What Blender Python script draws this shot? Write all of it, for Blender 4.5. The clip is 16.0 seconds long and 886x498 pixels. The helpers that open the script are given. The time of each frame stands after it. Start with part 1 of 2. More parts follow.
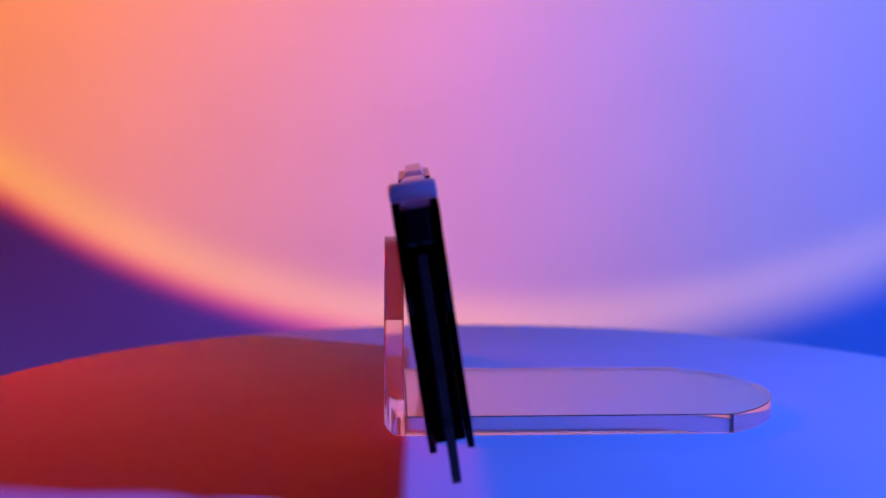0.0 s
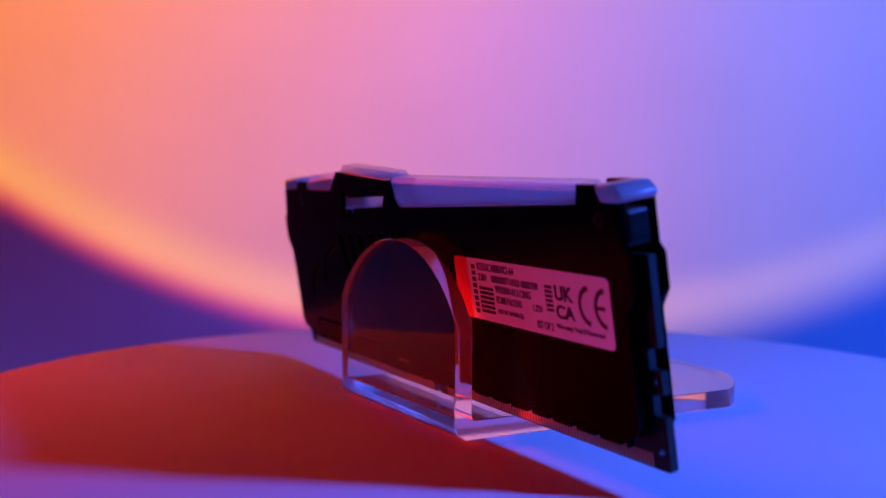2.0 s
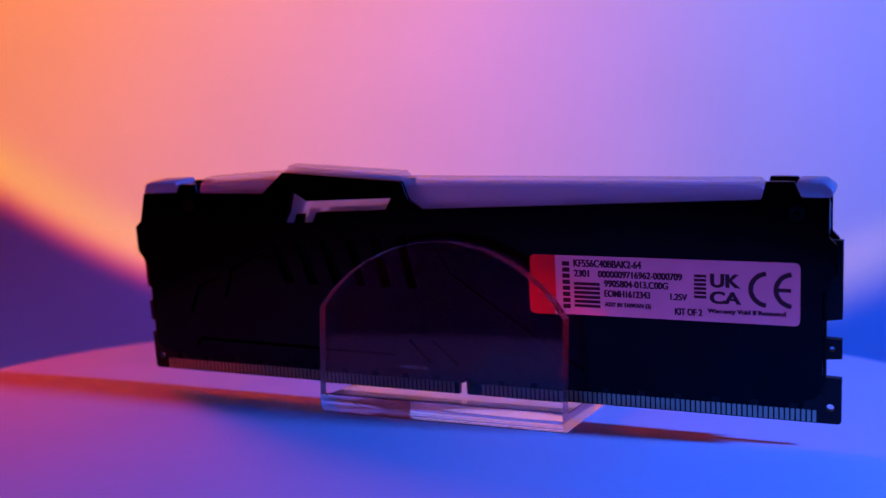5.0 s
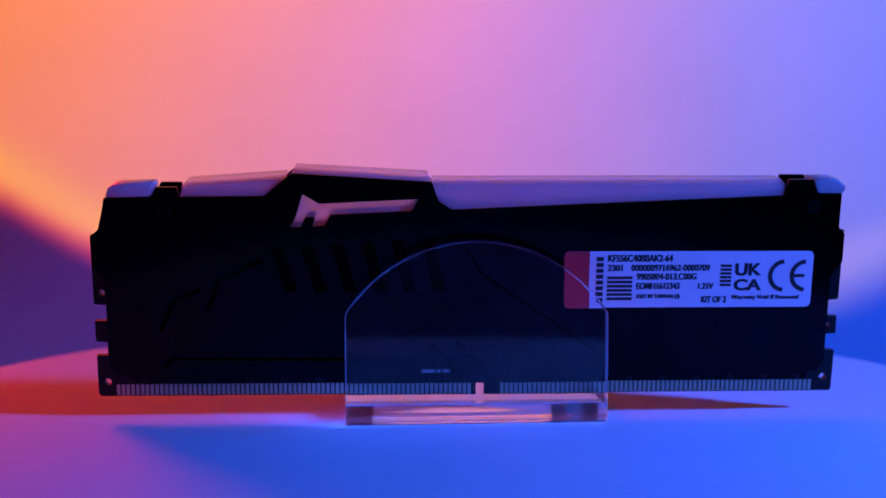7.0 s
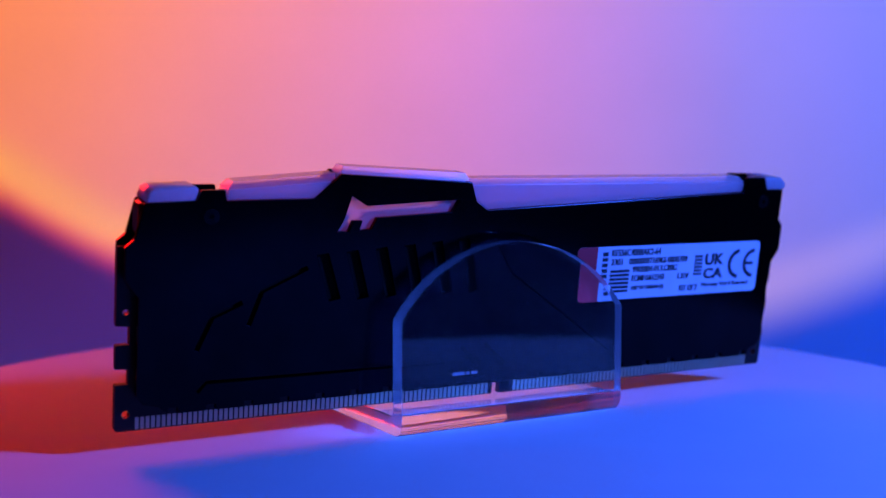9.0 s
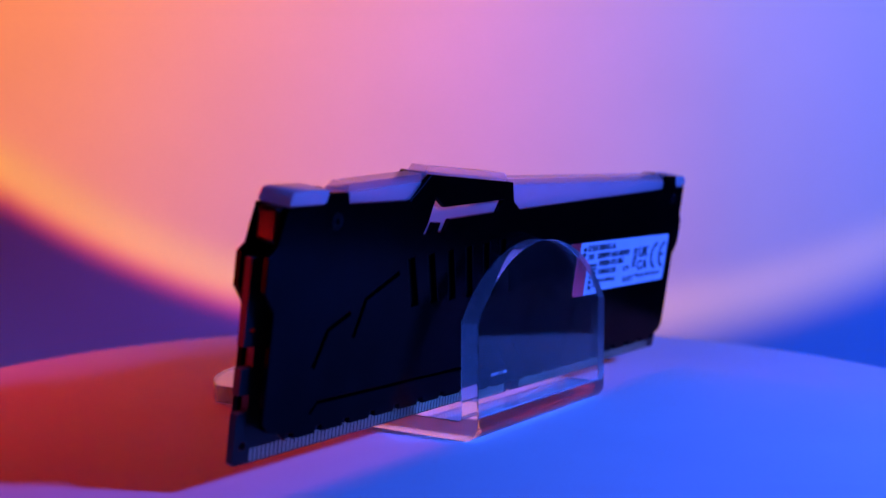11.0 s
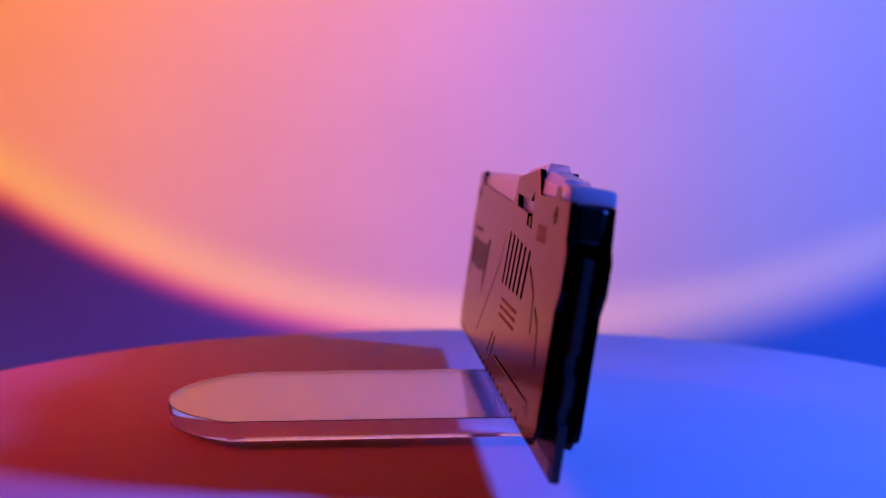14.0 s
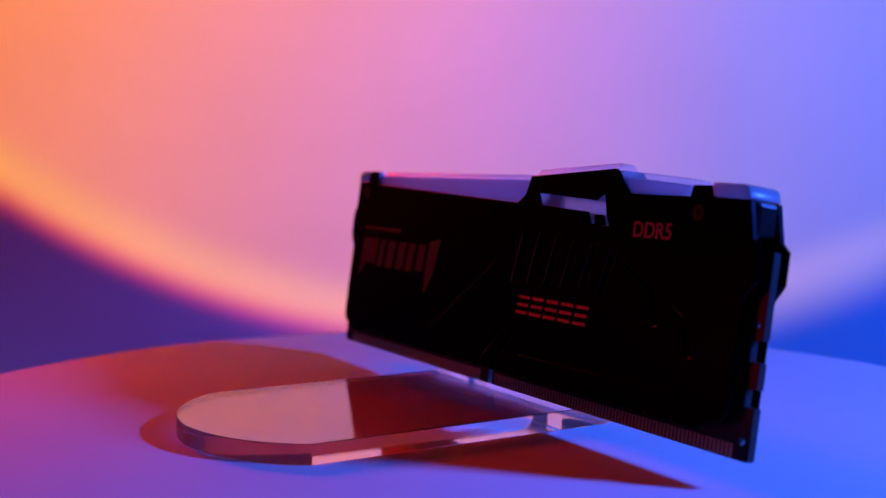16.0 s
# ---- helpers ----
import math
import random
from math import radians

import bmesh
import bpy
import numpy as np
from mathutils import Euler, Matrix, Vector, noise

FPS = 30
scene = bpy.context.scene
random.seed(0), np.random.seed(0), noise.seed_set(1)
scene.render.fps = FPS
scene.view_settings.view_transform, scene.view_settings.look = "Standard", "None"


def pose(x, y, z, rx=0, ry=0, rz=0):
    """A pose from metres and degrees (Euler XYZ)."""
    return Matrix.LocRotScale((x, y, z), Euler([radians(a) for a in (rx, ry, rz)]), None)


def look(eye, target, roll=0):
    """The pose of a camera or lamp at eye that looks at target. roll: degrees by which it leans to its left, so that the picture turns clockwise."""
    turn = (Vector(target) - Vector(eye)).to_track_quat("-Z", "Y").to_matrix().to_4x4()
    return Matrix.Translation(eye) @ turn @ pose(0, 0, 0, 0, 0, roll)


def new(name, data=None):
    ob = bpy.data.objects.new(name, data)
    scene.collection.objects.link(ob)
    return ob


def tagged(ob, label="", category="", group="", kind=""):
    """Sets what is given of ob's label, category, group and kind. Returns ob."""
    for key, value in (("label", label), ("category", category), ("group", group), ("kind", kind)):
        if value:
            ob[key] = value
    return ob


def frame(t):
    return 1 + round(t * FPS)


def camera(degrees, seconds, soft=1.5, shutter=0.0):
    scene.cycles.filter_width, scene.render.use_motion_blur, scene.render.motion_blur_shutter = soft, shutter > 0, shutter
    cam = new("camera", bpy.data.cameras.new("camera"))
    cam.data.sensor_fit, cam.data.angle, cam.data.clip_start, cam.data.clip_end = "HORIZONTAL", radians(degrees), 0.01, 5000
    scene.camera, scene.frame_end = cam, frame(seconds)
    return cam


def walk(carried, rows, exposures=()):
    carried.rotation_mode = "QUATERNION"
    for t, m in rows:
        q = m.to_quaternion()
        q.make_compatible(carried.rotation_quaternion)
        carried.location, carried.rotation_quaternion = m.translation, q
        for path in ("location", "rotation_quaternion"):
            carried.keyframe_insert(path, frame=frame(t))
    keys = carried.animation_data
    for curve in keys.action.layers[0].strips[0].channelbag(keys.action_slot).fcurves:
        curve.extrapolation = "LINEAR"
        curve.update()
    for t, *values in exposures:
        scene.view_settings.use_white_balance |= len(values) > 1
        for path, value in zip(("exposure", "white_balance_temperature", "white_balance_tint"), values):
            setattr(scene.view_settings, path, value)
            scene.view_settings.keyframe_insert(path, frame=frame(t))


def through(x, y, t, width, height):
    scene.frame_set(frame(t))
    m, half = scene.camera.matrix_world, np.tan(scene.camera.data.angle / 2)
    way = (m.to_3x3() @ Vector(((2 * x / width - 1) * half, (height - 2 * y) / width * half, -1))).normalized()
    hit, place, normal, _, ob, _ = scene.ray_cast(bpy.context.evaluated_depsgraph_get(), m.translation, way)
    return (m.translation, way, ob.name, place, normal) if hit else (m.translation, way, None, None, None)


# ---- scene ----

cam = camera(41.46, 16.0, soft=1.5)
CAM = pose(0, -0.21632, 0.04588, 85.761, 0, 1.436)
walk(cam, [(0, CAM), (16, CAM)])
# a close-up lens: sharp on the middle of the turntable, soft before and behind
cam.data.dof.use_dof = True
cam.data.dof.focus_distance, cam.data.dof.aperture_fstop = 0.196, 18.0

# ---------------------------------------------------------------- light
world = bpy.data.worlds.new("dark_studio")
world.use_nodes = True
world.node_tree.nodes["Background"].inputs[0].default_value = (0.02, 0.015, 0.05, 1)
world.node_tree.nodes["Background"].inputs[1].default_value = 0.3
scene.world = world
scene.view_settings.exposure = 0.0


def spot(name, eye, target, watts, colour, degrees, blend, radius):
    data = bpy.data.lights.new(name, "SPOT")
    data.energy, data.color, data.spot_size, data.spot_blend = watts, colour, radians(degrees), blend
    data.shadow_soft_size = radius
    ob = new(name, data)
    ob.matrix_world = look(eye, target)
    return ob


BLUE_EYE, RED_EYE, LOW_EYE = (0.33, -0.125, 0.18), (-0.27, 0.275, 0.187), (-0.78, -0.15, 0.045)
SUN_EYE, SUN_AIM = (0.02, -0.25, 0.45), (0.02, 0.40, 0.45)
spot("blue_lamp", BLUE_EYE, (0.0, -0.01, -0.02), 11.6, (0.032, 0.115, 1.0), 57, 0.65, 0.022)
spot("blue_wall_lamp", (0.5, -0.1, 0.25), (0.18, 0.40, 0.04), 20, (0.009, 0.078, 1.0), 58, 0.9, 0.02)
spot("red_lamp", RED_EYE, (-0.15, -0.12, 0.0), 3.5, (1.0, 0.014, 0.02), 66, 0.6, 0.07)
spot("low_red_lamp", LOW_EYE, (0.0, -0.01, 0.02), 8.2, (1.0, 0.012, 0.015), 23, 0.3, 0.003)
spot("sunset_lamp", SUN_EYE, SUN_AIM, 41, (1.0, 1.0, 1.0), 96, 0.1, 0.0004)

MM = 0.001


# ---------------------------------------------------------------- materials
def material(name):
    m = bpy.data.materials.new(name)
    m.use_nodes = True
    nt = m.node_tree
    return m, nt, nt.nodes["Principled BSDF"]


def noise_node(nt, scale, detail=4.0):
    co = nt.nodes.new("ShaderNodeTexCoord")
    n = nt.nodes.new("ShaderNodeTexNoise")
    n.inputs["Scale"].default_value, n.inputs["Detail"].default_value = scale, detail
    nt.links.new(co.outputs["Object"], n.inputs["Vector"])
    return n


def ramp(nt, source, stops):
    r = nt.nodes.new("ShaderNodeValToRGB")
    while len(r.color_ramp.elements) < len(stops):
        r.color_ramp.elements.new(0.5)
    for e, (p, c) in zip(r.color_ramp.elements, stops):
        e.position, e.color = p, (*c, 1)
    nt.links.new(source, r.inputs[0])
    return r


def surface(name, low, high, rough, scale, metal=0.0, bump=0.0, bump_scale=None, rough_spread=0.06, spec=0.5, coat=0.0):
    """A mottled surface between two colours, with uneven gloss and fine relief."""
    m, nt, b = material(name)
    n = noise_node(nt, scale)
    r = ramp(nt, n.outputs["Fac"], [(0.3, low), (0.7, high)])
    nt.links.new(r.outputs[0], b.inputs["Base Color"])
    n2 = noise_node(nt, scale * 5.3, 3.0)
    rr = nt.nodes.new("ShaderNodeMapRange")
    rr.inputs["To Min"].default_value, rr.inputs["To Max"].default_value = rough - rough_spread, rough + rough_spread
    nt.links.new(n2.outputs["Fac"], rr.inputs["Value"])
    nt.links.new(rr.outputs[0], b.inputs["Roughness"])
    b.inputs["Metallic"].default_value = metal
    b.inputs["Specular IOR Level"].default_value = spec
    b.inputs["Coat Weight"].default_value = coat
    if bump:
        n3 = noise_node(nt, bump_scale or scale * 20, 2.0)
        bp = nt.nodes.new("ShaderNodeBump")
        bp.inputs["Strength"].default_value, bp.inputs["Distance"].default_value = bump, 0.0002
        nt.links.new(n3.outputs["Fac"], bp.inputs["Height"])
        nt.links.new(bp.outputs[0], b.inputs["Normal"])
    return m


paper = surface("matte_paper", (0.74, 0.74, 0.74), (0.80, 0.80, 0.80), 0.85, 9, bump=0.15, bump_scale=900, spec=0.2)
dark_wall = surface("dark_room_paint", (0.05, 0.05, 0.055), (0.07, 0.07, 0.075), 0.8, 3, spec=0.2)
white_board = surface("white_platter", (0.76, 0.76, 0.76), (0.80, 0.80, 0.80), 0.72, 30, bump=0.05, bump_scale=1500, spec=0.08)
grey_plastic = surface("grey_plastic", (0.16, 0.16, 0.17), (0.2, 0.2, 0.2), 0.5, 40)
black_alloy = surface("black_anodised_alloy", (0.0075, 0.008, 0.010), (0.010, 0.011, 0.014), 0.2, 160, metal=0.94, rough_spread=0.03, spec=0.3)
sheen = black_alloy.node_tree.nodes["Principled BSDF"]
sheen.inputs["Specular Tint"].default_value = (0.82, 0.55, 0.51, 1)
black_plastic = surface("black_plastic", (0.004, 0.004, 0.0045), (0.006, 0.006, 0.0065), 0.3, 200, spec=0.3)
gloss_plastic = surface("glossy_black_plastic", (0.004, 0.004, 0.0045), (0.006, 0.006, 0.0065), 0.30, 200, spec=0.5)
board_mask = surface("black_solder_mask", (0.004, 0.005, 0.005), (0.007, 0.008, 0.008), 0.35, 300, spec=0.25)
fibre = surface("bare_fibre_edge", (0.014, 0.013, 0.011), (0.03, 0.028, 0.022), 0.5, 900)
gum = surface("dark_thermal_pad", (0.003, 0.003, 0.003), (0.005, 0.005, 0.005), 0.8, 200, spec=0.1)
gold = surface("gold_plating", (0.50, 0.50, 0.31), (0.58, 0.58, 0.37), 0.34, 700, metal=1.0)
steel = surface("black_steel", (0.01, 0.01, 0.011), (0.018, 0.018, 0.02), 0.4, 700, metal=1.0)
milk = surface("milky_plastic", (0.70, 0.70, 0.71), (0.78, 0.78, 0.79), 0.30, 120, bump=0.04, bump_scale=3000)


def make_milky(m, share, gloss=None):
    """Lets part of the light that falls on one side come out on the other, under a polished skin."""
    nt = m.node_tree
    b, out = nt.nodes["Principled BSDF"], nt.nodes["Material Output"]
    tl, mx = nt.nodes.new("ShaderNodeBsdfTranslucent"), nt.nodes.new("ShaderNodeMixShader")
    tl.inputs[0].default_value = (0.92, 0.90, 0.92, 1)
    mx.inputs[0].default_value = share
    nt.links.new(b.outputs[0], mx.inputs[1])
    nt.links.new(tl.outputs[0], mx.inputs[2])
    nt.links.new(mx.outputs[0], out.inputs["Surface"])
    if gloss is not None:
        b.inputs["Specular IOR Level"].default_value = 0.0
        gl, fr, top = nt.nodes.new("ShaderNodeBsdfGlossy"), nt.nodes.new("ShaderNodeFresnel"), nt.nodes.new("ShaderNodeMixShader")
        gl.inputs["Roughness"].default_value, fr.inputs["IOR"].default_value = gloss, 1.5
        nt.links.new(fr.outputs[0], top.inputs[0])
        nt.links.new(mx.outputs[0], top.inputs[1])
        nt.links.new(gl.outputs[0], top.inputs[2])
        nt.links.new(top.outputs[0], out.inputs["Surface"])


make_milky(milk, 0.6, 0.30)


def make_clearer(m, name, share, through):
    """The same plastic cast thin: part of what lies behind it shows through."""
    c = m.copy()
    c.name = name
    nt = c.node_tree
    nt.nodes["Translucent BSDF"].inputs[0].default_value = (0.97, 0.96, 0.98, 1)
    nt.nodes["Mix Shader"].inputs[0].default_value = through
    out = nt.nodes["Material Output"]
    skin = out.inputs["Surface"].links[0].from_node
    inner = skin.inputs[1].links[0].from_socket
    tp, mx = nt.nodes.new("ShaderNodeBsdfTransparent"), nt.nodes.new("ShaderNodeMixShader")
    tp.inputs[0].default_value = (0.97, 0.95, 0.98, 1)
    mx.inputs[0].default_value = share
    nt.links.new(inner, mx.inputs[1])
    nt.links.new(tp.outputs[0], mx.inputs[2])
    nt.links.new(mx.outputs[0], skin.inputs[1])
    # gloss that grows towards grazing, alike on both sides of the thin wall
    lw, pw, sc = nt.nodes.new("ShaderNodeLayerWeight"), nt.nodes.new("ShaderNodeMath"), nt.nodes.new("ShaderNodeMath")
    pw.operation, sc.operation = "POWER", "MULTIPLY_ADD"
    pw.inputs[1].default_value, sc.inputs[1].default_value, sc.inputs[2].default_value = 5.0, 0.9, 0.04
    nt.links.new(lw.outputs["Facing"], pw.inputs[0])
    nt.links.new(pw.outputs[0], sc.inputs[0])
    nt.links.new(sc.outputs[0], skin.inputs[0])
    return c


thin_milk = make_clearer(milk, "thin_milky_plastic", 0.60, 0.75)
ridge_milk = make_clearer(milk, "clear_milky_plastic", 0.76, 0.75)
core_milk = make_clearer(milk, "milky_core_plastic", 0.42, 0.55)
sticker = surface("white_sticker", (0.68, 0.68, 0.68), (0.74, 0.74, 0.74), 0.5, 200)
sticker_red = surface("red_sticker_ink", (0.62, 0.02, 0.03), (0.70, 0.03, 0.04), 0.5, 200)
ink = surface("black_ink", (0.015, 0.015, 0.015), (0.03, 0.03, 0.03), 0.5, 900)
red_print = surface("red_print", (0.20, 0.035, 0.04), (0.26, 0.045, 0.05), 0.5, 600, spec=0.2)
dull_red_print = surface("dull_red_print", (0.016, 0.004, 0.004), (0.024, 0.006, 0.006), 0.5, 600, spec=0.2)
dim_print = surface("dim_print", (0.16, 0.16, 0.16), (0.22, 0.22, 0.22), 0.5, 600, spec=0.2)
grey_print = surface("grey_print", (0.022, 0.022, 0.034), (0.03, 0.03, 0.045), 0.5, 600, spec=0.12)


def clear_glass(name, low, high, ior=1.49, frost=0.0):
    """Clear acrylic, polished or with a sawn and flamed edge."""
    m, nt, b = material(name)
    b.inputs["Base Color"].default_value = (0.985, 0.985, 0.99, 1)
    b.inputs["Transmission Weight"].default_value = 1.0
    b.inputs["IOR"].default_value = ior
    b.inputs["Roughness"].default_value = low
    if high > low:
        n = noise_node(nt, 260, 3.0)
        r = nt.nodes.new("ShaderNodeMapRange")
        r.inputs["To Min"].default_value, r.inputs["To Max"].default_value = low, high
        nt.links.new(n.outputs["Fac"], r.inputs["Value"])
        nt.links.new(r.outputs[0], b.inputs["Roughness"])
        make_milky(m, frost)
    return m


def add_haze(m, least, most):
    """Finger marks and fine dust on a clear face: a thin, uneven veil that catches the light."""
    nt = m.node_tree
    out = nt.nodes["Material Output"]
    clear = out.inputs["Surface"].links[0].from_socket
    blot, dust = noise_node(nt, 55, 5.0), noise_node(nt, 900, 2.0)
    r1 = ramp(nt, blot.outputs["Fac"], [(0.42, (0, 0, 0)), (0.72, (1, 1, 1))])
    add, mr = nt.nodes.new("ShaderNodeMath"), nt.nodes.new("ShaderNodeMapRange")
    add.operation = "MULTIPLY_ADD"
    add.inputs[1].default_value = 0.35
    nt.links.new(dust.outputs["Fac"], add.inputs[0])
    nt.links.new(r1.outputs[0], add.inputs[2])
    mr.inputs["To Min"].default_value, mr.inputs["To Max"].default_value = least, most
    nt.links.new(add.outputs[0], mr.inputs["Value"])
    veil, mx = nt.nodes.new("ShaderNodeBsdfDiffuse"), nt.nodes.new("ShaderNodeMixShader")
    veil.inputs[0].default_value = (0.8, 0.8, 0.8, 1)
    nt.links.new(mr.outputs[0], mx.inputs[0])
    nt.links.new(clear, mx.inputs[1])
    nt.links.new(veil.outputs[0], mx.inputs[2])
    nt.links.new(mx.outputs[0], out.inputs["Surface"])


def filter_glass(radius):
    """Coloured filter of a sunset lamp: orange to violet across, dense towards the top, with a clear rim and a red fringe."""
    m, nt, b = material("gradient_filter_glass")
    nt.nodes.remove(b)
    out = nt.nodes["Material Output"]
    co, sep = nt.nodes.new("ShaderNodeTexCoord"), nt.nodes.new("ShaderNodeSeparateXYZ")
    ln, tr = nt.nodes.new("ShaderNodeVectorMath"), nt.nodes.new("ShaderNodeBsdfTransparent")
    ln.operation = "LENGTH"
    nt.links.new(co.outputs["Object"], sep.inputs[0])
    nt.links.new(co.outputs["Object"], ln.inputs[0])
    across = nt.nodes.new("ShaderNodeMapRange")
    across.inputs["From Min"].default_value, across.inputs["From Max"].default_value = -radius, radius
    nt.links.new(sep.outputs["X"], across.inputs["Value"])
    body = ramp(nt, across.outputs[0], FILTER_BODY)
    rim = ramp(nt, across.outputs[0], FILTER_RIM)
    rad = nt.nodes.new("ShaderNodeMath")
    rad.operation = "DIVIDE"
    nt.links.new(ln.outputs["Value"], rad.inputs[0])
    rad.inputs[1].default_value = radius * 1.4
    band = ramp(nt, rad.outputs[0], [(0.666, (0, 0, 0)), (0.692, (1, 1, 1))])
    fringe = ramp(nt, rad.outputs[0], [(0.699, (1, 1, 1)), (0.705, (1.0, 0.5, 0.6)), (0.711, (0.75, 0.06, 0.25)), (0.719, (0.065, 0.012, 0.10))])
    fade = ramp(nt, rad.outputs[0], [(0.688, (1, 1, 1)), (0.704, (0.70, 0.75, 0.85)), (0.730, (0.012, 0.03, 0.10))])
    aside = ramp(nt, across.outputs[0], [(0.42, (0, 0, 0)), (0.60, (1, 1, 1))])
    soft_edge = nt.nodes.new("ShaderNodeMix")
    soft_edge.data_type = "RGBA"
    nt.links.new(aside.outputs[0], soft_edge.inputs["Factor"])
    nt.links.new(fringe.outputs[0], soft_edge.inputs["A"])
    nt.links.new(fade.outputs[0], soft_edge.inputs["B"])
    mix = nt.nodes.new("ShaderNodeMix")
    mix.data_type = "RGBA"
    nt.links.new(band.outputs[0], mix.inputs["Factor"])
    nt.links.new(body.outputs[0], mix.inputs["A"])
    nt.links.new(rim.outputs[0], mix.inputs["B"])
    mul = nt.nodes.new("ShaderNodeMix")
    mul.data_type, mul.blend_type = "RGBA", "MULTIPLY"
    mul.inputs["Factor"].default_value = 1.0
    nt.links.new(mix.outputs["Result"], mul.inputs["A"])
    nt.links.new(soft_edge.outputs["Result"], mul.inputs["B"])
    rise = nt.nodes.new("ShaderNodeMapRange")
    rise.inputs["From Min"].default_value, rise.inputs["From Max"].default_value = -radius, radius
    nt.links.new(sep.outputs["Y"], rise.inputs["Value"])
    # upper part darkened, added only to lessen the wall's bounce on the platter
    shade = ramp(nt, rise.outputs[0], [(0.20, (1, 1, 1)), (0.33, (0.10, 0.09, 0.14))])
    top = nt.nodes.new("ShaderNodeMix")
    top.data_type, top.blend_type = "RGBA", "MULTIPLY"
    top.inputs["Factor"].default_value = 1.0
    nt.links.new(mul.outputs["Result"], top.inputs["A"])
    nt.links.new(shade.outputs[0], top.inputs["B"])
    nt.links.new(top.outputs["Result"], tr.inputs[0])
    nt.links.new(tr.outputs[0], out.inputs["Surface"])
    return m


FILTER_BODY = [(0.1, (0.95, 0.22, 0.07)), (0.27, (0.86, 0.222, 0.060)), (0.48, (0.535, 0.168, 0.108)), (0.62, (0.228, 0.143, 0.094)), (0.75, (0.110, 0.119, 0.062))]
FILTER_RIM = [(0.1, (1.0, 0.34, 0.05)), (0.27, (1.0, 0.355, 0.025)), (0.48, (0.93, 0.34, 0.05)), (0.62, (0.46, 0.25, 0.11)), (0.75, (0.21, 0.19, 0.10))]


# ---------------------------------------------------------------- mesh helpers
def mesh_object(name, bm, mats, smooth=None):
    me = bpy.data.meshes.new(name)
    bmesh.ops.recalc_face_normals(bm, faces=bm.faces)
    bm.to_mesh(me)
    bm.free()
    for m in mats if isinstance(mats, (list, tuple)) else [mats]:
        me.materials.append(m)
    if smooth is not None:
        me.polygons.foreach_set("use_smooth", [True] * len(me.polygons))
        me.set_sharp_from_angle(angle=radians(smooth))
    return new(name, me)


def part(name, bm, mats, parent, label="", m=None, smooth=None):
    ob = mesh_object(name, bm, mats, smooth)
    ob.parent = parent
    if m is not None:
        ob.matrix_basis = m
    return tagged(ob, label)


def box(x0, x1, y0, y1, z0, z1, bevel=0.0, segments=2):
    bm = bmesh.new()
    bmesh.ops.create_cube(bm, size=1.0)
    for v in bm.verts:
        v.co = Vector(((x0 + x1) / 2 + v.co.x * (x1 - x0), (y0 + y1) / 2 + v.co.y * (y1 - y0), (z0 + z1) / 2 + v.co.z * (z1 - z0)))
    if bevel:
        bmesh.ops.bevel(bm, geom=bm.edges[:], offset=bevel, segments=segments, affect="EDGES", profile=0.5)
    return bm


def lathe(profile, steps=128, cx=0.0, cy=0.0):
    """Turned solid from (radius, z) points, closed at both ends."""
    bm = bmesh.new()
    rings = []
    for r, z in profile:
        rings.append([bm.verts.new((cx + r * math.cos(2 * math.pi * i / steps), cy + r * math.sin(2 * math.pi * i / steps), z)) for i in range(steps)])
    for a, b in zip(rings, rings[1:]):
        for i in range(steps):
            j = (i + 1) % steps
            bm.faces.new((a[i], a[j], b[j], b[i]))
    bm.faces.new(rings[0])
    bm.faces.new(rings[-1])
    return bm


def slab(outline, holes, y0, y1, bevel=0.0):
    """A flat piece with holes: (u, v) outlines in millimetres, between two depths."""
    bm = bmesh.new()
    edges = []
    for loop in (outline, *holes):
        vs = [bm.verts.new((u * MM, y0 * MM, v * MM)) for u, v in loop]
        edges += [bm.edges.new((a, b)) for a, b in zip(vs, vs[1:] + vs[:1])]
    bmesh.ops.triangle_fill(bm, use_beauty=True, edges=edges, normal=(0, 1, 0))
    res = bmesh.ops.extrude_face_region(bm, geom=bm.faces[:])
    moved = [g for g in res["geom"] if isinstance(g, bmesh.types.BMVert)]
    bmesh.ops.translate(bm, verts=moved, vec=(0, (y1 - y0) * MM, 0))
    if bevel:
        bm.normal_update()
        bmesh.ops.recalc_face_normals(bm, faces=bm.faces)
        sharp = [e for e in bm.edges if e.is_manifold and e.calc_face_angle() > radians(50)]
        bmesh.ops.bevel(bm, geom=sharp, offset=bevel * MM, segments=2, affect="EDGES", profile=0.5, clamp_overlap=True)
    return bm


def strip(points, width):
    """Outline of a groove of even width along a line of (u, v) points."""
    left, right = [], []
    n = len(points)
    for i, (u, v) in enumerate(points):
        a, b = points[max(i - 1, 0)], points[min(i + 1, n - 1)]
        d = Vector((b[0] - a[0], b[1] - a[1])).normalized()
        left.append((u - d.y * width / 2, v + d.x * width / 2))
        right.append((u + d.y * width / 2, v - d.x * width / 2))
    return left + right[::-1]


def ring(u, v, r, n=14):
    return [(u + r * math.cos(2 * math.pi * i / n), v + r * math.sin(2 * math.pi * i / n)) for i in range(n)]


def rounded(u0, u1, v0, v1, r, n=5):
    out = []
    for cu, cv, a0 in ((u1 - r, v1 - r, 0), (u0 + r, v1 - r, 90), (u0 + r, v0 + r, 180), (u1 - r, v0 + r, 270)):
        out += [(cu + r * math.cos(radians(a0 + 90 * i / n)), cv + r * math.sin(radians(a0 + 90 * i / n))) for i in range(n + 1)]
    return out


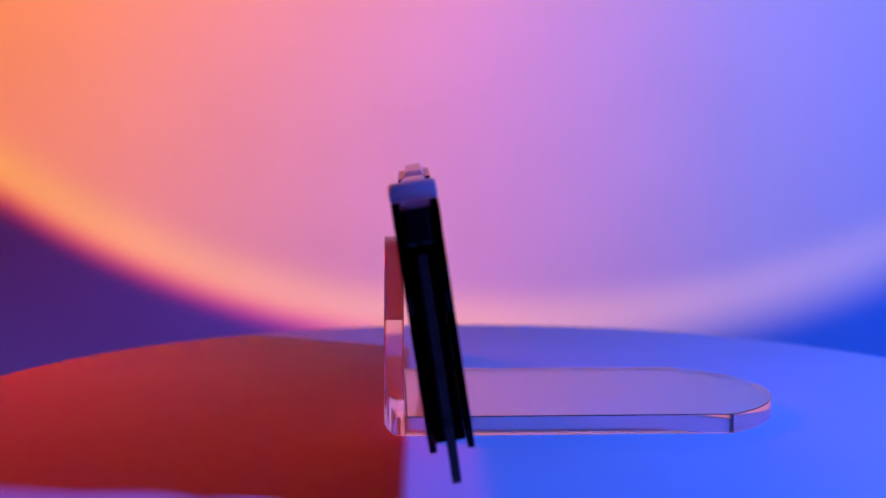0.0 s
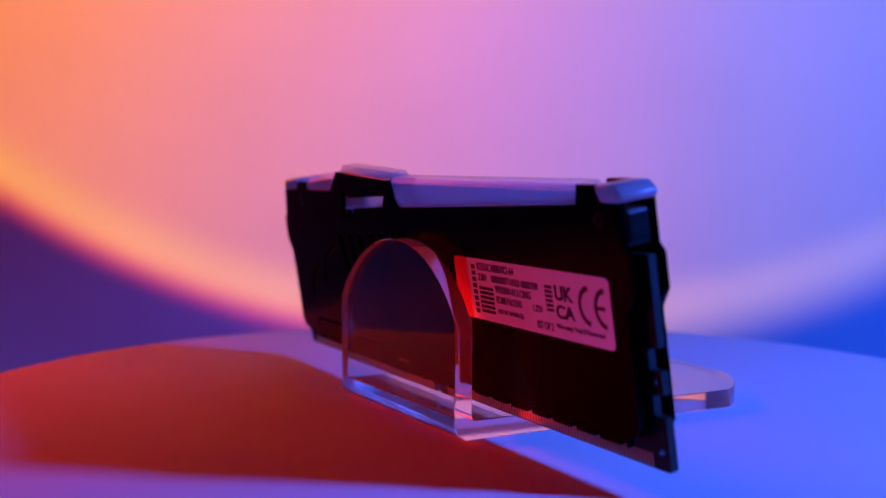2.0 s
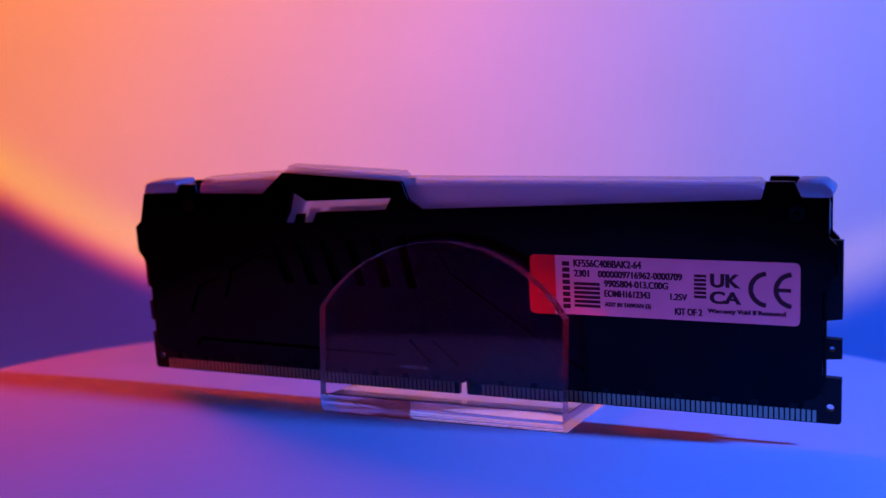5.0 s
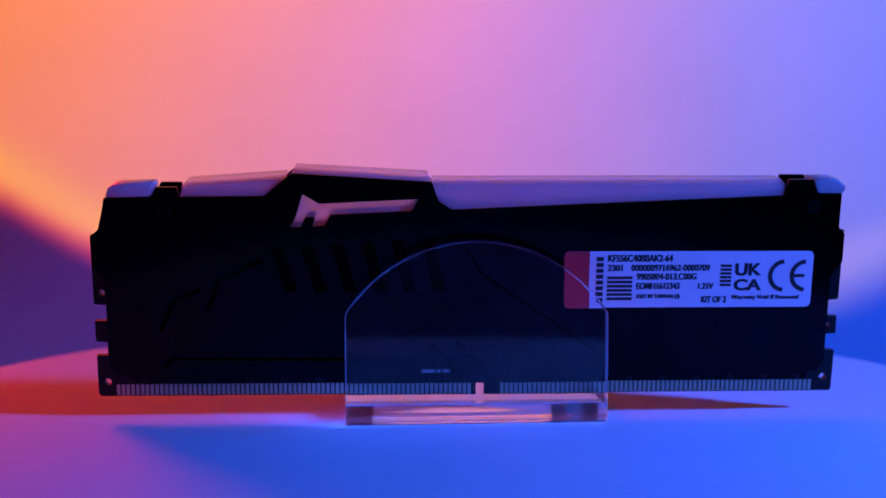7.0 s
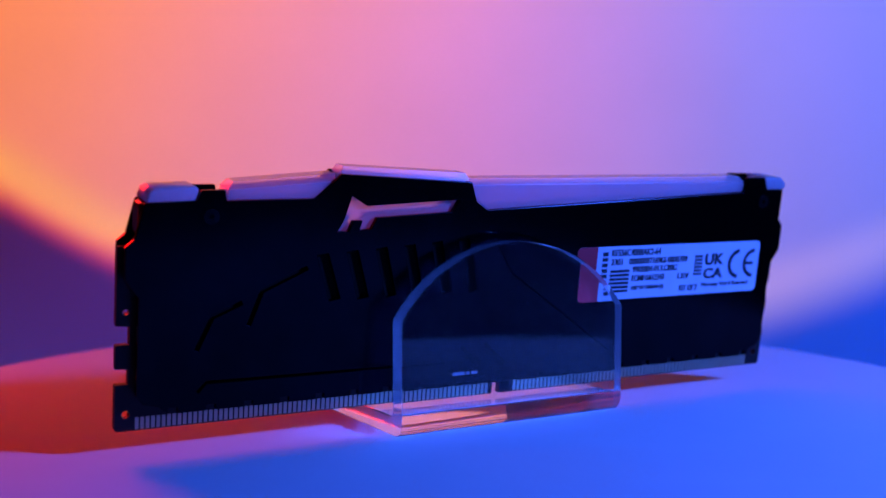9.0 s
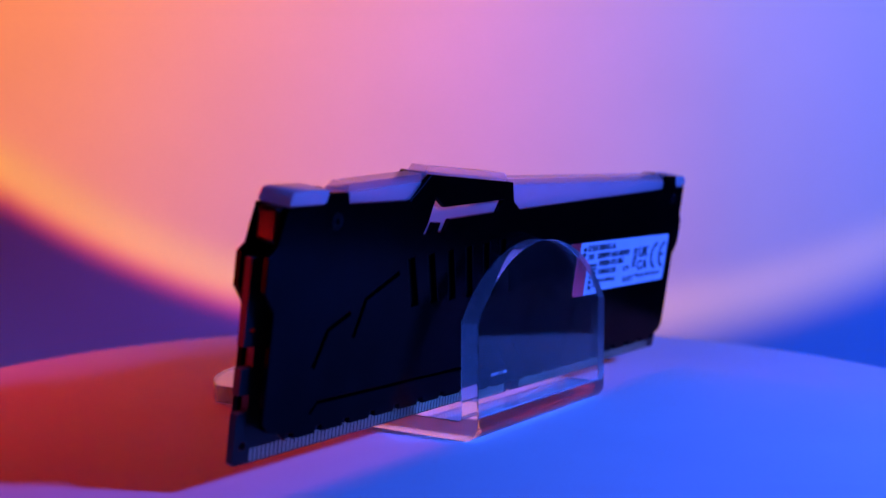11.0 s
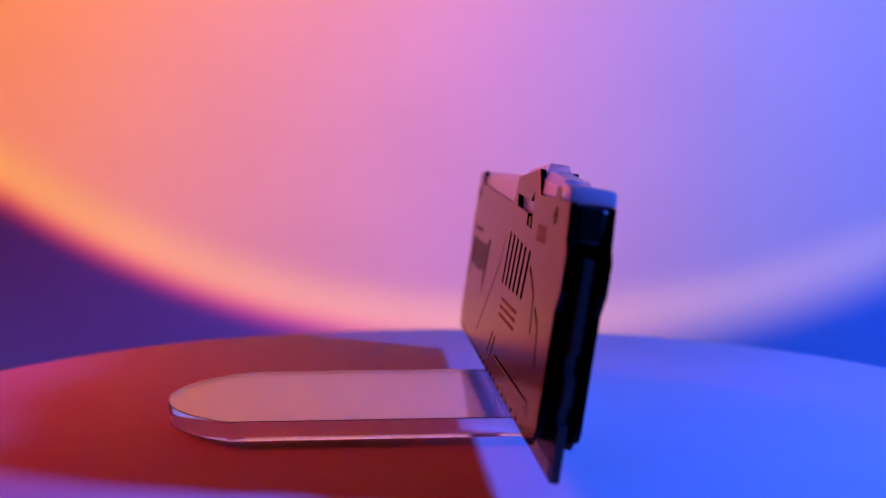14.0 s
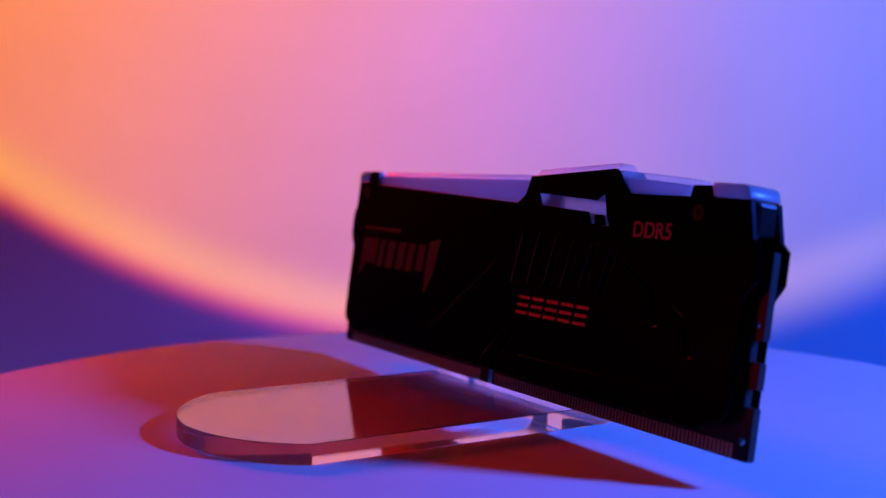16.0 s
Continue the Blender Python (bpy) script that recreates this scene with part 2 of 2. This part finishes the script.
def lettering(name, text, u0, u1, v0, v1, w, mat, parent, m, front=False, bold=0.0, strike=0.0):
    """Flat printed characters filling the given rectangle of a face; strike thickens them sideways by a second pass."""
    cu = bpy.data.curves.new(name, "FONT")
    cu.body, cu.size, cu.extrude, cu.offset = text, 1.0, 0.0, bold
    tmp = new(name, cu)
    deps = bpy.context.evaluated_depsgraph_get()
    me = bpy.data.meshes.new_from_object(tmp.evaluated_get(deps))
    bpy.data.objects.remove(tmp)
    co = np.empty(len(me.vertices) * 3)
    me.vertices.foreach_get("co", co)
    co = co.reshape(-1, 3)
    lo, hi = co.min(0), co.max(0)
    q = (co - lo) / np.maximum(hi - lo, 1e-6)
    u = (u1 - (u1 - u0) * q[:, 0]) if front else (u0 + (u1 - u0) * q[:, 0])
    out = np.stack([u, np.full(len(q), w), v0 + (v1 - v0) * q[:, 1]], 1) * MM
    me.vertices.foreach_set("co", out.ravel())
    if front:
        me.flip_normals()
    me.materials.clear()
    me.materials.append(mat)
    if strike:
        twice = bmesh.new()
        twice.from_mesh(me)
        again = twice.verts[:]
        twice.from_mesh(me)
        bmesh.ops.translate(twice, verts=again, vec=(strike * MM, -0.002 * MM, 0))
        twice.to_mesh(me)
        twice.free()
    ob = new(name, me)
    ob.parent = parent
    if m is not None:
        ob.matrix_basis = m
    return ob


# ---------------------------------------------------------------- setting
def wall(name, label, x0, x1, y0, y1, z0, z1, mat):
    return tagged(mesh_object(name, box(x0, x1, y0, y1, z0, z1), mat), label, "wall", kind="structure")


def setting():
    wall("backdrop", "plain matte white wall washed with coloured lamp light", -1.5, 1.5, 0.40, 0.45, -0.19, 1.6, paper)
    wall("wall_south", "plain dark wall of the unlit room", -1.5, 1.5, -1.65, -1.6, -0.19, 1.6, dark_wall)
    wall("wall_east", "plain dark wall of the unlit room", 1.5, 1.55, -1.6, 0.45, -0.19, 1.6, dark_wall)
    wall("wall_west", "plain dark wall of the unlit room", -1.55, -1.5, -1.6, 0.45, -0.19, 1.6, dark_wall)
    tagged(mesh_object("ceiling", box(-1.55, 1.55, -1.65, 0.45, 1.6, 1.65), dark_wall), "plain dark ceiling of the unlit room", "ceiling", kind="structure")
    tagged(mesh_object("floor", box(-1.55, 1.55, -1.65, 0.45, -0.24, -0.19), dark_wall), "plain dark table surface under the turntable", "floor", kind="structure")


setting()


def sunset_lamp():
    """The projector that throws the disc of colour on the wall: a tube with a filter disc at its mouth."""
    r = 0.04 * math.tan(radians(37.8))
    thing = new("projector_lamp")
    thing.matrix_world = look(SUN_EYE, SUN_AIM)
    tagged(thing, "small black projector lamp with a coloured gradient filter", "lamp")
    bm = lathe([(0.0455, -0.0405), (0.0475, -0.0405), (0.0475, 0.05), (0.0455, 0.05)], 48)
    for f in [f for f in bm.faces if len(f.verts) > 4]:
        bm.faces.remove(f)
    part("housing", bm, black_plastic, thing)
    part("ceiling_rod", box(-0.006, 0.006, 0.047, 1.149, 0.01, 0.022), black_plastic, thing)
    part("back_plate", lathe([(0.0475, 0.05), (0.0475, 0.054)], 48), black_plastic, thing)
    bm = bmesh.new()
    bmesh.ops.create_circle(bm, cap_ends=True, segments=96, radius=r * 1.44)
    part("filter", bm, filter_glass(r), thing, "gradient filter glass", Matrix.Translation((0, 0, -0.04)))
    return thing


sunset_lamp()


def beam_flags():
    """Unseen plates on a post, added to cut the low red lamp's beam."""
    thing = tagged(new("low_lamp_flags"), "unseen black flags added to narrow the low red lamp's beam", "lamp")
    thing.matrix_world = pose(LOW_EYE[0], LOW_EYE[1], LOW_EYE[2], 0, 0, 10.9)
    # the added plates leave a narrow slit, so that the beam is a flat fan at the height of the module
    part("added_flag", box(0.250, 0.252, -0.20, 0.20, -0.0033, 0.06), black_plastic, thing)
    part("added_flag", box(0.250, 0.252, -0.20, 0.20, -0.10, -0.0101), black_plastic, thing)
    part("flag_top", box(-0.03, 0.252, -0.20, 0.20, 0.0602, 0.062), black_plastic, thing)
    part("post", box(-0.034, -0.0302, -0.01, 0.01, -0.25, 0.062), black_plastic, thing)


beam_flags()


# ---------------------------------------------------------------- turntable
def turntable():
    thing = tagged(new("turntable"), "round white turntable with a smooth matte platter", "turntable")
    cx, cy, r = -0.0042, 0.0040, 0.1095
    prof = [(r - 0.004, -0.012), (r - 0.001, -0.0115), (r, -0.0100), (r, -0.0012), (r - 0.0004, -0.0004), (r - 0.0014, 0.0)]
    platter = part("platter", lathe(prof, 192, cx, cy), white_board, thing, "smooth white platter", smooth=40)
    platter.location = (0, 0, 0)
    part("drive_base", lathe([(0.075, -0.19), (0.075, -0.03), (0.07, -0.0125)], 96), grey_plastic, thing, smooth=40)
    return thing, platter


table, platter = turntable()


# ---------------------------------------------------------------- acrylic stand
def acrylic_stand():
    """One bent sheet: an upright tongue and a longer foot, each with a bowed end."""
    T, H, SAG, LONG, YO = 3.32, 22.84, 12.5, 55.5, -16.19
    RAD = (H * H + SAG * SAG) / (2 * SAG)
    TOP, BEND, NOOK = 32.15, 2.8, 0.6

    amax = math.asin(H / RAD)
    stations = []
    arcs = [amax * i / 22 for i in range(23)]
    for a in arcs:
        z = TOP - SAG + RAD * math.cos(a) - (RAD - SAG)
        stations.append(((YO, z), (YO + T, z), max(RAD * math.sin(a), 0.2)))
    for i in range(9):
        a = radians(90 * i / 8)
        c, d = (YO + BEND, BEND), (YO + T + NOOK, T + NOOK)
        stations.append(((c[0] - BEND * math.cos(a), c[1] - BEND * math.sin(a)),
                         (d[0] - NOOK * math.cos(a), d[1] - NOOK * math.sin(a)), H))
    for a in arcs[::-1]:
        y = LONG - SAG + RAD * math.cos(a) - (RAD - SAG)
        stations.append(((y, 0.0), (y, T), max(RAD * math.sin(a), 0.2)))
    bm = bmesh.new()
    rows = []
    for o, i, h in stations:
        rows.append([bm.verts.new((s * h * MM, p[0] * MM, p[1] * MM + 0.00006)) for p, s in ((o, -1), (o, 1), (i, 1), (i, -1))])
    for a, b in zip(rows, rows[1:]):
        for k in range(4):
            f = bm.faces.new((a[k], a[(k + 1) % 4], b[(k + 1) % 4], b[k]))
            f.material_index = 1 if k in (1, 3) else 0
    for r in (rows[0], rows[-1]):
        bm.faces.new(r).material_index = 1
    rim = [e for e in bm.edges if len(e.link_faces) == 2 and e.link_faces[0].material_index != e.link_faces[1].material_index]
    bmesh.ops.bevel(bm, geom=rim, offset=0.13 * MM, segments=1, affect="EDGES", profile=0.5, material=1)
    thing = tagged(new("display_stand"), "clear bent acrylic display stand with rounded ends", "display stand")
    face, flat = clear_glass("clear_acrylic_face", 0.0, 0.0, 1.37), clear_glass("clear_acrylic_foot", 0.0, 0.0, 1.49)
    add_haze(face, 0.001, 0.008)
    edge = clear_glass("clear_acrylic_edge", 0.0, 0.10, frost=0.10)
    side = clear_glass("sawn_acrylic_edge", 0.0, 0.12, frost=0.15)
    flamed = clear_glass("flamed_acrylic_edge", 0.0, 0.03, frost=0.16)
    bmesh.ops.recalc_face_normals(bm, faces=bm.faces)

    def belongs(f):
        c = f.calc_center_median()
        if f.material_index == 0:
            return "foot" if c.y > -8 * MM else "bent_sheet"
        if c.y > (LONG - SAG) * MM:
            return "foot_rim"
        if c.z > (TOP - SAG) * MM:
            return "tongue_rim"
        return "foot" if c.y > -8 * MM else "bent_sheet"

    for name, label in (("bent_sheet", "clear upright tongue and bend"), ("foot", "clear flat foot"), ("foot_rim", "flamed clear rim of the foot"), ("tongue_rim", "flamed clear rim of the upright")):
        piece = bm.copy()
        bmesh.ops.delete(piece, geom=[f for f in piece.faces if belongs(f) != name], context="FACES")
        me = bpy.data.meshes.new(name)
        piece.to_mesh(me)
        piece.free()
        for m in (flat if name == "foot" else face, {"tongue_rim": flamed, "bent_sheet": side}.get(name, edge)):
            me.materials.append(m)
        me.polygons.foreach_set("use_smooth", [True] * len(me.polygons))
        me.set_sharp_from_angle(angle=radians(25))
        ob = tagged(new(name, me), label)
        ob.parent = thing
        ob.matrix_basis = pose(-0.00052, 0, 0, 0, 0, 0.589)
        ob.visible_shadow = name in ("foot", "foot_rim")
    bm.free()
    return thing


stand = acrylic_stand()


# ---------------------------------------------------------------- memory module
MODULE = pose(-0.00078, -0.00493, 0.00405, 8.62, 0.065, -0.589)


def vents(side):
    tops = [(-8.0 - 5.25 * k, 29.5 - 0.33 * k) for k in range(6)]
    feet = [(-6.0 - 5.15 * k, 19.8) for k in range(6)]
    out = []
    for (a, b), (c, d) in zip(tops, feet):
        out.append([(a - 1.0, b - 0.3), (a + 1.0, b), (c + 1.0, d + 0.3), (c - 1.0, d)])
    return out


GROOVES = [
    strip([(-36.8, 25.6), (-44.4, 22.1), (-46.4, 16.6)], 0.7),
    strip([(-47.6, 20.4), (-52.4, 18.3), (-54.8, 13.0)], 0.7),
    strip([(-1.5, 28.0), (1.5, 23.1), (25.0, 6.7)], 0.28),
    strip([(-10.5, 7.3), (-53.0, 7.7), (-54.4, 6.2)], 0.45),
    strip([(-3.0, 10.6), (2.0, 5.9)], 0.8),
    strip([(-7.5, 10.3), (-3.5, 6.1)], 0.8),
]
EMBLEM = [(-29.6, 37.2), (-26.8, 35.5), (-9.6, 36.3), (-10.8, 34.2), (-24.9, 33.5), (-25.9, 31.6), (-28.0, 31.4), (-27.5, 33.1),
          (-29.2, 33.1), (-30.0, 31.3), (-31.9, 31.3), (-30.8, 33.2)]


def shell_outline():
    pts = [(-64.0, 22.0), (-64.0, 6.4), (-62.9, 4.9), (-60.6, 4.4)]
    for k in range(20):
        u = -59.0 + 6.2 * k
        pts += [(u, 3.0), (u, 4.0), (u + 1.5, 4.0), (u + 1.5, 3.0)]
    pts += [(60.9, 3.0), (61.2, 4.4), (62.9, 4.9), (64.0, 6.4), (64.0, 22.2), (65.9, 25.0), (65.9, 30.0), (64.8, 31.2), (64.8, 37.3), (60.6, 37.3), (59.6, 39.8),
            (55.3, 39.8), (54.6, 36.9), (-3.8, 34.4), (-6.1, 35.9), (-7.3, 39.3), (-31.5, 40.8), (-36.2, 36.8), (-50.6, 36.7), (-51.0, 38.4),
            (-54.6, 38.4), (-55.4, 36.7), (-63.3, 36.5), (-64.7, 31.0), (-66.1, 29.8), (-66.1, 25.0)]
    return pts


def memory_module():
    thing = tagged(new("memory_module"), "black memory module with milky light bar, leaning in clear stand", "memory module")
    M = MODULE
    # circuit board
    board = [(-66.7, 29.5), (-66.7, 17.1), (-64.6, 16.9), (-64.6, 14.0), (-66.7, 14.0), (-66.7, 10.2), (-64.7, 10.1), (-64.7, 7.6), (-66.7, 7.6),
             (-66.7, 0.4), (-66.3, 0.0), (0.9, 0.0), (0.9, 2.4), (1.2, 2.7), (2.1, 2.7), (2.4, 2.4), (2.4, 0.0), (66.3, 0.0), (66.7, 0.4),
             (66.7, 7.7), (64.3, 7.8), (64.3, 10.8), (66.7, 11.0), (66.7, 14.2), (64.3, 14.3), (64.3, 17.2), (66.7, 17.5), (66.7, 30.2)]
    bores = [ring(-65.0, 2.7, 0.65), ring(65.0, 2.7, 0.65), ring(-65.2, 19.2, 0.5), ring(65.2, 12.6, 0.45)]
    bm = slab(board, bores, -0.6, 0.6)
    bm.normal_update()
    for f in bm.faces:
        f.material_index = 0 if abs(f.normal.y) > 0.5 else 1
    part("circuit_board", bm, [board_mask, fibre], thing, "black circuit board with side notches", M)
    # gold contacts
    pin = box(-0.29 * MM, 0.29 * MM, -0.03 * MM, 0.03 * MM, 0.0, 2.0 * MM)
    pin_mesh = bpy.data.meshes.new("contact")
    pin.to_mesh(pin_mesh)
    pin.free()
    pin_mesh.materials.append(gold)
    for side in (-1, 1):
        for k in range(149):
            u = -63.2 + 0.85 * k
            if -0.0 < u < 5.3 or u > 63.0:
                continue
            ob = new("contact", pin_mesh)
            ob.parent = thing
            ob.matrix_basis = M @ Matrix.Translation((u * MM, side * 0.615 * MM, 0.15 * MM))
    # heat spreader halves
    for side, name in ((-1, "rear_heat_spreader"), (1, "front_heat_spreader")):
        shell = part(name, slab(shell_outline(), [EMBLEM, *vents(side), *GROOVES], side * 2.1, side * 3.1, 0.12), black_alloy, thing,
                     "black anodised heat spreader with slanted vents", M)
        for u, v in ((-53.0, 34.3), (60.0, 34.9)):
            bm = slab(ring(u, v, 1.25, 20), [ring(u, v, 0.5, 6)], side * 3.08, side * 3.22)
            part("screw", bm, steel, shell)
        if side < 0:
            rear_label(shell)
            rear_prints(shell)
        else:
            front_prints(shell)
    part("thermal_pad", slab([(-62.0, 4.6), (62.0, 4.6), (62.0, 33.6), (-34.0, 30.6), (-62.0, 33.6)], [], -2.05, 2.05), gum, thing, "", M)
    # end blocks that close the spreader above the board
    for s in (-1, 1):
        a, b = (56.5, 64.7) if s > 0 else (-64.0, -54.9)
        part("end_block", slab([(a, 31.2), (b, 31.2), (b, 36.4), (a, 36.4)], [], -2.08, 2.08, 0.7), gloss_plastic, thing, "", M)
    # light bar
    bar = [(-50.6, 36.8), (-50.3, 38.3), (-49.3, 38.5), (-32.2, 39.7), (-30.8, 40.8), (-8.0, 39.5), (-7.2, 38.7), (54.0, 38.8), (55.0, 38.5), (55.0, 36.5),
           (-2.0, 34.0), (-6.5, 33.9), (-9.0, 31.0), (-32.5, 31.0), (-36.4, 35.8), (-50.6, 35.9)]
    lamp = part("light_bar", slab(bar, [], -2.06, 2.06, 0.35), core_milk, thing, "milky white light bar", M, smooth=40)
    for y0, y1 in ((-2.75, -2.04), (2.04, 2.75)):
        right = [(-7.0, 38.75), (54.6, 38.85), (54.8, 38.5), (54.3, 37.0), (-3.6, 34.5), (-5.9, 36.0)]
        left = [(-50.3, 36.85), (-50.0, 38.35), (-33.2, 39.5), (-32.6, 39.5), (-36.2, 36.9)]
        for shape, foot in ((right, lambda u: 34.5 + (u + 3.6) * 0.0432), (left, lambda u: 36.85)):
            bm = slab(shape, [], y0, y1, 0.15)
            for v in bm.verts:
                u, w, h = v.co.x / MM, v.co.y / MM, v.co.z / MM
                if abs(w) > 2.4:
                    lean = min(max(h - foot(u), 0.0) * 0.17, 0.62)
                    v.co.y = math.copysign(abs(w) + 0.12 - lean, w) * MM
            part("diffuser_face", bm, thin_milk, lamp)
    for shape, wide in (([(-7.0, 38.7), (54.9, 38.8), (54.0, 39.8), (-7.2, 39.7)], 2.25), ([(-50.3, 38.3), (-32.7, 39.5), (-32.2, 40.7), (-49.3, 39.5)], 2.25),
                        ([(-31.5, 40.6), (-7.4, 39.4), (-8.0, 40.65), (-30.8, 41.9)], 2.0)):
        bm = slab(shape, [], -wide, wide)
        for v in bm.verts:
            if min(math.dist((v.co.x / MM, v.co.z / MM), p) for p in shape[2:]) < 0.01:
                v.co.y *= 0.74
        part("bevelled_ridge", bm, ridge_milk, lamp)
    for pts in ([(-63.2, 36.55), (-62.6, 38.3), (-61.8, 38.7), (-55.4, 38.9), (-55.0, 38.5), (-55.6, 36.75)],
                [(60.7, 37.35), (59.7, 39.4), (60.1, 39.8), (64.0, 39.75), (65.3, 38.7), (65.5, 38.0), (64.9, 37.35)]):
        part("end_cap", slab(pts, [], -3.15, 3.15, 0.8), milk, thing, "milky white end cap", M, smooth=50)
    return thing


def rear_label(shell):
    lab = part("label", slab(rounded(16.1, 60.6, 16.75, 27.0, 0.9), [], -3.14, -3.08), sticker, shell.parent, "white adhesive label with a red end and black print", MODULE)
    band = [(20.6, 27.0), *[p for p in rounded(16.1, 60.6, 16.75, 27.0, 0.9) if p[0] < 20.0], (20.6, 16.75)]
    part("red_band", slab(band, [], -3.16, -3.138), sticker_red, lab)
    W = -3.165
    for text, u0, u1, v0, v1 in (("KF556C40BBAK2-64", 23.8, 35.3, 25.1, 26.4), ("2301", 23.8, 26.4, 23.4, 24.6), ("0000009716962-0000709", 28.0, 42.0, 23.4, 24.6),
                                 ("9905804-013.C00G", 29.0, 39.7, 21.8, 23.0), ("EOMH1612343", 29.0, 36.7, 20.1, 21.3), ("ASSY IN TAIWAN (3)", 29.0, 36.8, 18.2, 19.2),
                                 ("1.25V", 40.1, 42.8, 20.1, 21.2), ("KIT OF 2", 40.8, 45.2, 17.6, 18.8), ("Warranty Void If Removed", 46.1, 58.3, 18.0, 19.0)):
        lettering("print_line", text, u0, u1, v0, v1, W, ink, lab, None, bold=0.018, strike=0.13)
    for text, u0, u1, v0, v1 in (("UK", 46.6, 51.3, 22.5, 24.8), ("CA", 46.5, 51.4, 19.8, 21.9)):
        lettering("mark", text, u0, u1, v0, v1, W, ink, lab, None, bold=0.03, strike=0.14)
    # conformity mark: two open rings and a bar
    for c, bar in ((55.6, False), (59.5, True)):
        arc = [(c + 2.6 * math.cos(radians(a)), 22.5 + 2.6 * math.sin(radians(a))) for a in range(95, 266, 10)]
        part("mark", slab(strip(arc, 0.78), [], W - 0.004, W), ink, lab)
        if bar:
            part("mark", slab([(c - 2.3, 22.2), (c - 0.3, 22.2), (c - 0.3, 22.8), (c - 2.3, 22.8)], [], W - 0.004, W), ink, lab)
    # maker's name as a plain upright bar; code patches as plain grey blocks
    for k in range(8):
        v = 17.8 + k * 1.06
        part("print_bar", slab([(21.8, v), (23.1, v), (23.1, v + 0.75), (21.8, v + 0.75)], [], W - 0.004, W), ink, lab)
    for u0, u1, v0, v1 in ((23.8, 28.3, 18.1, 22.7), (44.0, 46.0, 20.6, 24.8)):
        n = 6
        for k in range(n):
            a = v0 + (v1 - v0) * k / n
            part("print_bar", slab([(u0, a), (u1, a), (u1, a + (v1 - v0) / n * 0.68), (u0, a + (v1 - v0) / n * 0.68)], [], W - 0.004, W), ink, lab)


def rear_prints(shell):
    for u0, u1 in ((-9.0, -6.6), (-6.2, -5.6), (-5.2, -4.0)):
        part("print_bar", slab([(u0, 5.0), (u1, 5.0), (u1, 5.6), (u0, 5.6)], [], -3.13, -3.10), dim_print, shell)


def front_prints(shell):
    w0, w1 = 3.10, 3.13
    lettering("print_line", "DDR5", -47.6, -38.4, 29.8, 32.4, 3.125, red_print, shell, None, front=True, bold=0.025)
    # product word as five groups of plain slanted bars
    for k in range(5):
        for v in (14.3, 15.7, 17.1):
            a = -7.8 - 4.4 * k - 0.2 * (v - 14.3)
            part("print_bar", slab([(a, v), (a - 3.5, v), (a - 3.6, v + 0.6), (a - 0.1, v + 0.6)], [], w0, w1), red_print, shell)
    # large maker's emblem as plain slanted blocks
    blocks = [[(58.6, 24.6), (51.0, 24.6), (51.9, 19.0), (56.4, 19.0), (59.4, 15.4)],
              [(49.8, 24.4), (47.3, 24.4), (48.2, 18.4), (50.7, 18.4)], [(45.9, 24.4), (42.4, 24.4), (43.3, 18.4), (46.8, 18.4)],
              [(40.8, 24.4), (37.6, 24.4), (38.5, 18.4), (41.7, 18.4)], [(36.2, 24.4), (33.2, 24.4), (34.1, 18.4), (37.1, 18.4)],
              [(31.6, 24.4), (28.6, 24.4), (29.4, 18.8), (32.4, 18.8)], [(27.2, 25.2), (22.8, 26.0), (24.6, 18.6), (27.4, 14.2), (28.0, 18.8)]]
    for b in blocks:
        part("print_shape", slab(b, [], w0, w1), grey_print, shell)
    part("print_bar", slab([(58.6, 26.4), (41.0, 26.4), (41.0, 27.2), (58.6, 27.2)], [], w0, w1), dull_red_print, shell)


module = memory_module()


# ---------------------------------------------------------------- what moves
def turn(t):
    """The turntable's angle in degrees: it turns evenly, counter-clockwise from above."""
    return 4.727 + 13.019 * (t - 7) - 0.36 * ((t - 7) / 7) ** 2


def motions():
    for thing in (platter, stand, module):
        walk(thing, [(t, pose(0, 0, 0, 0, 0, turn(t))) for t in range(17)])


motions()
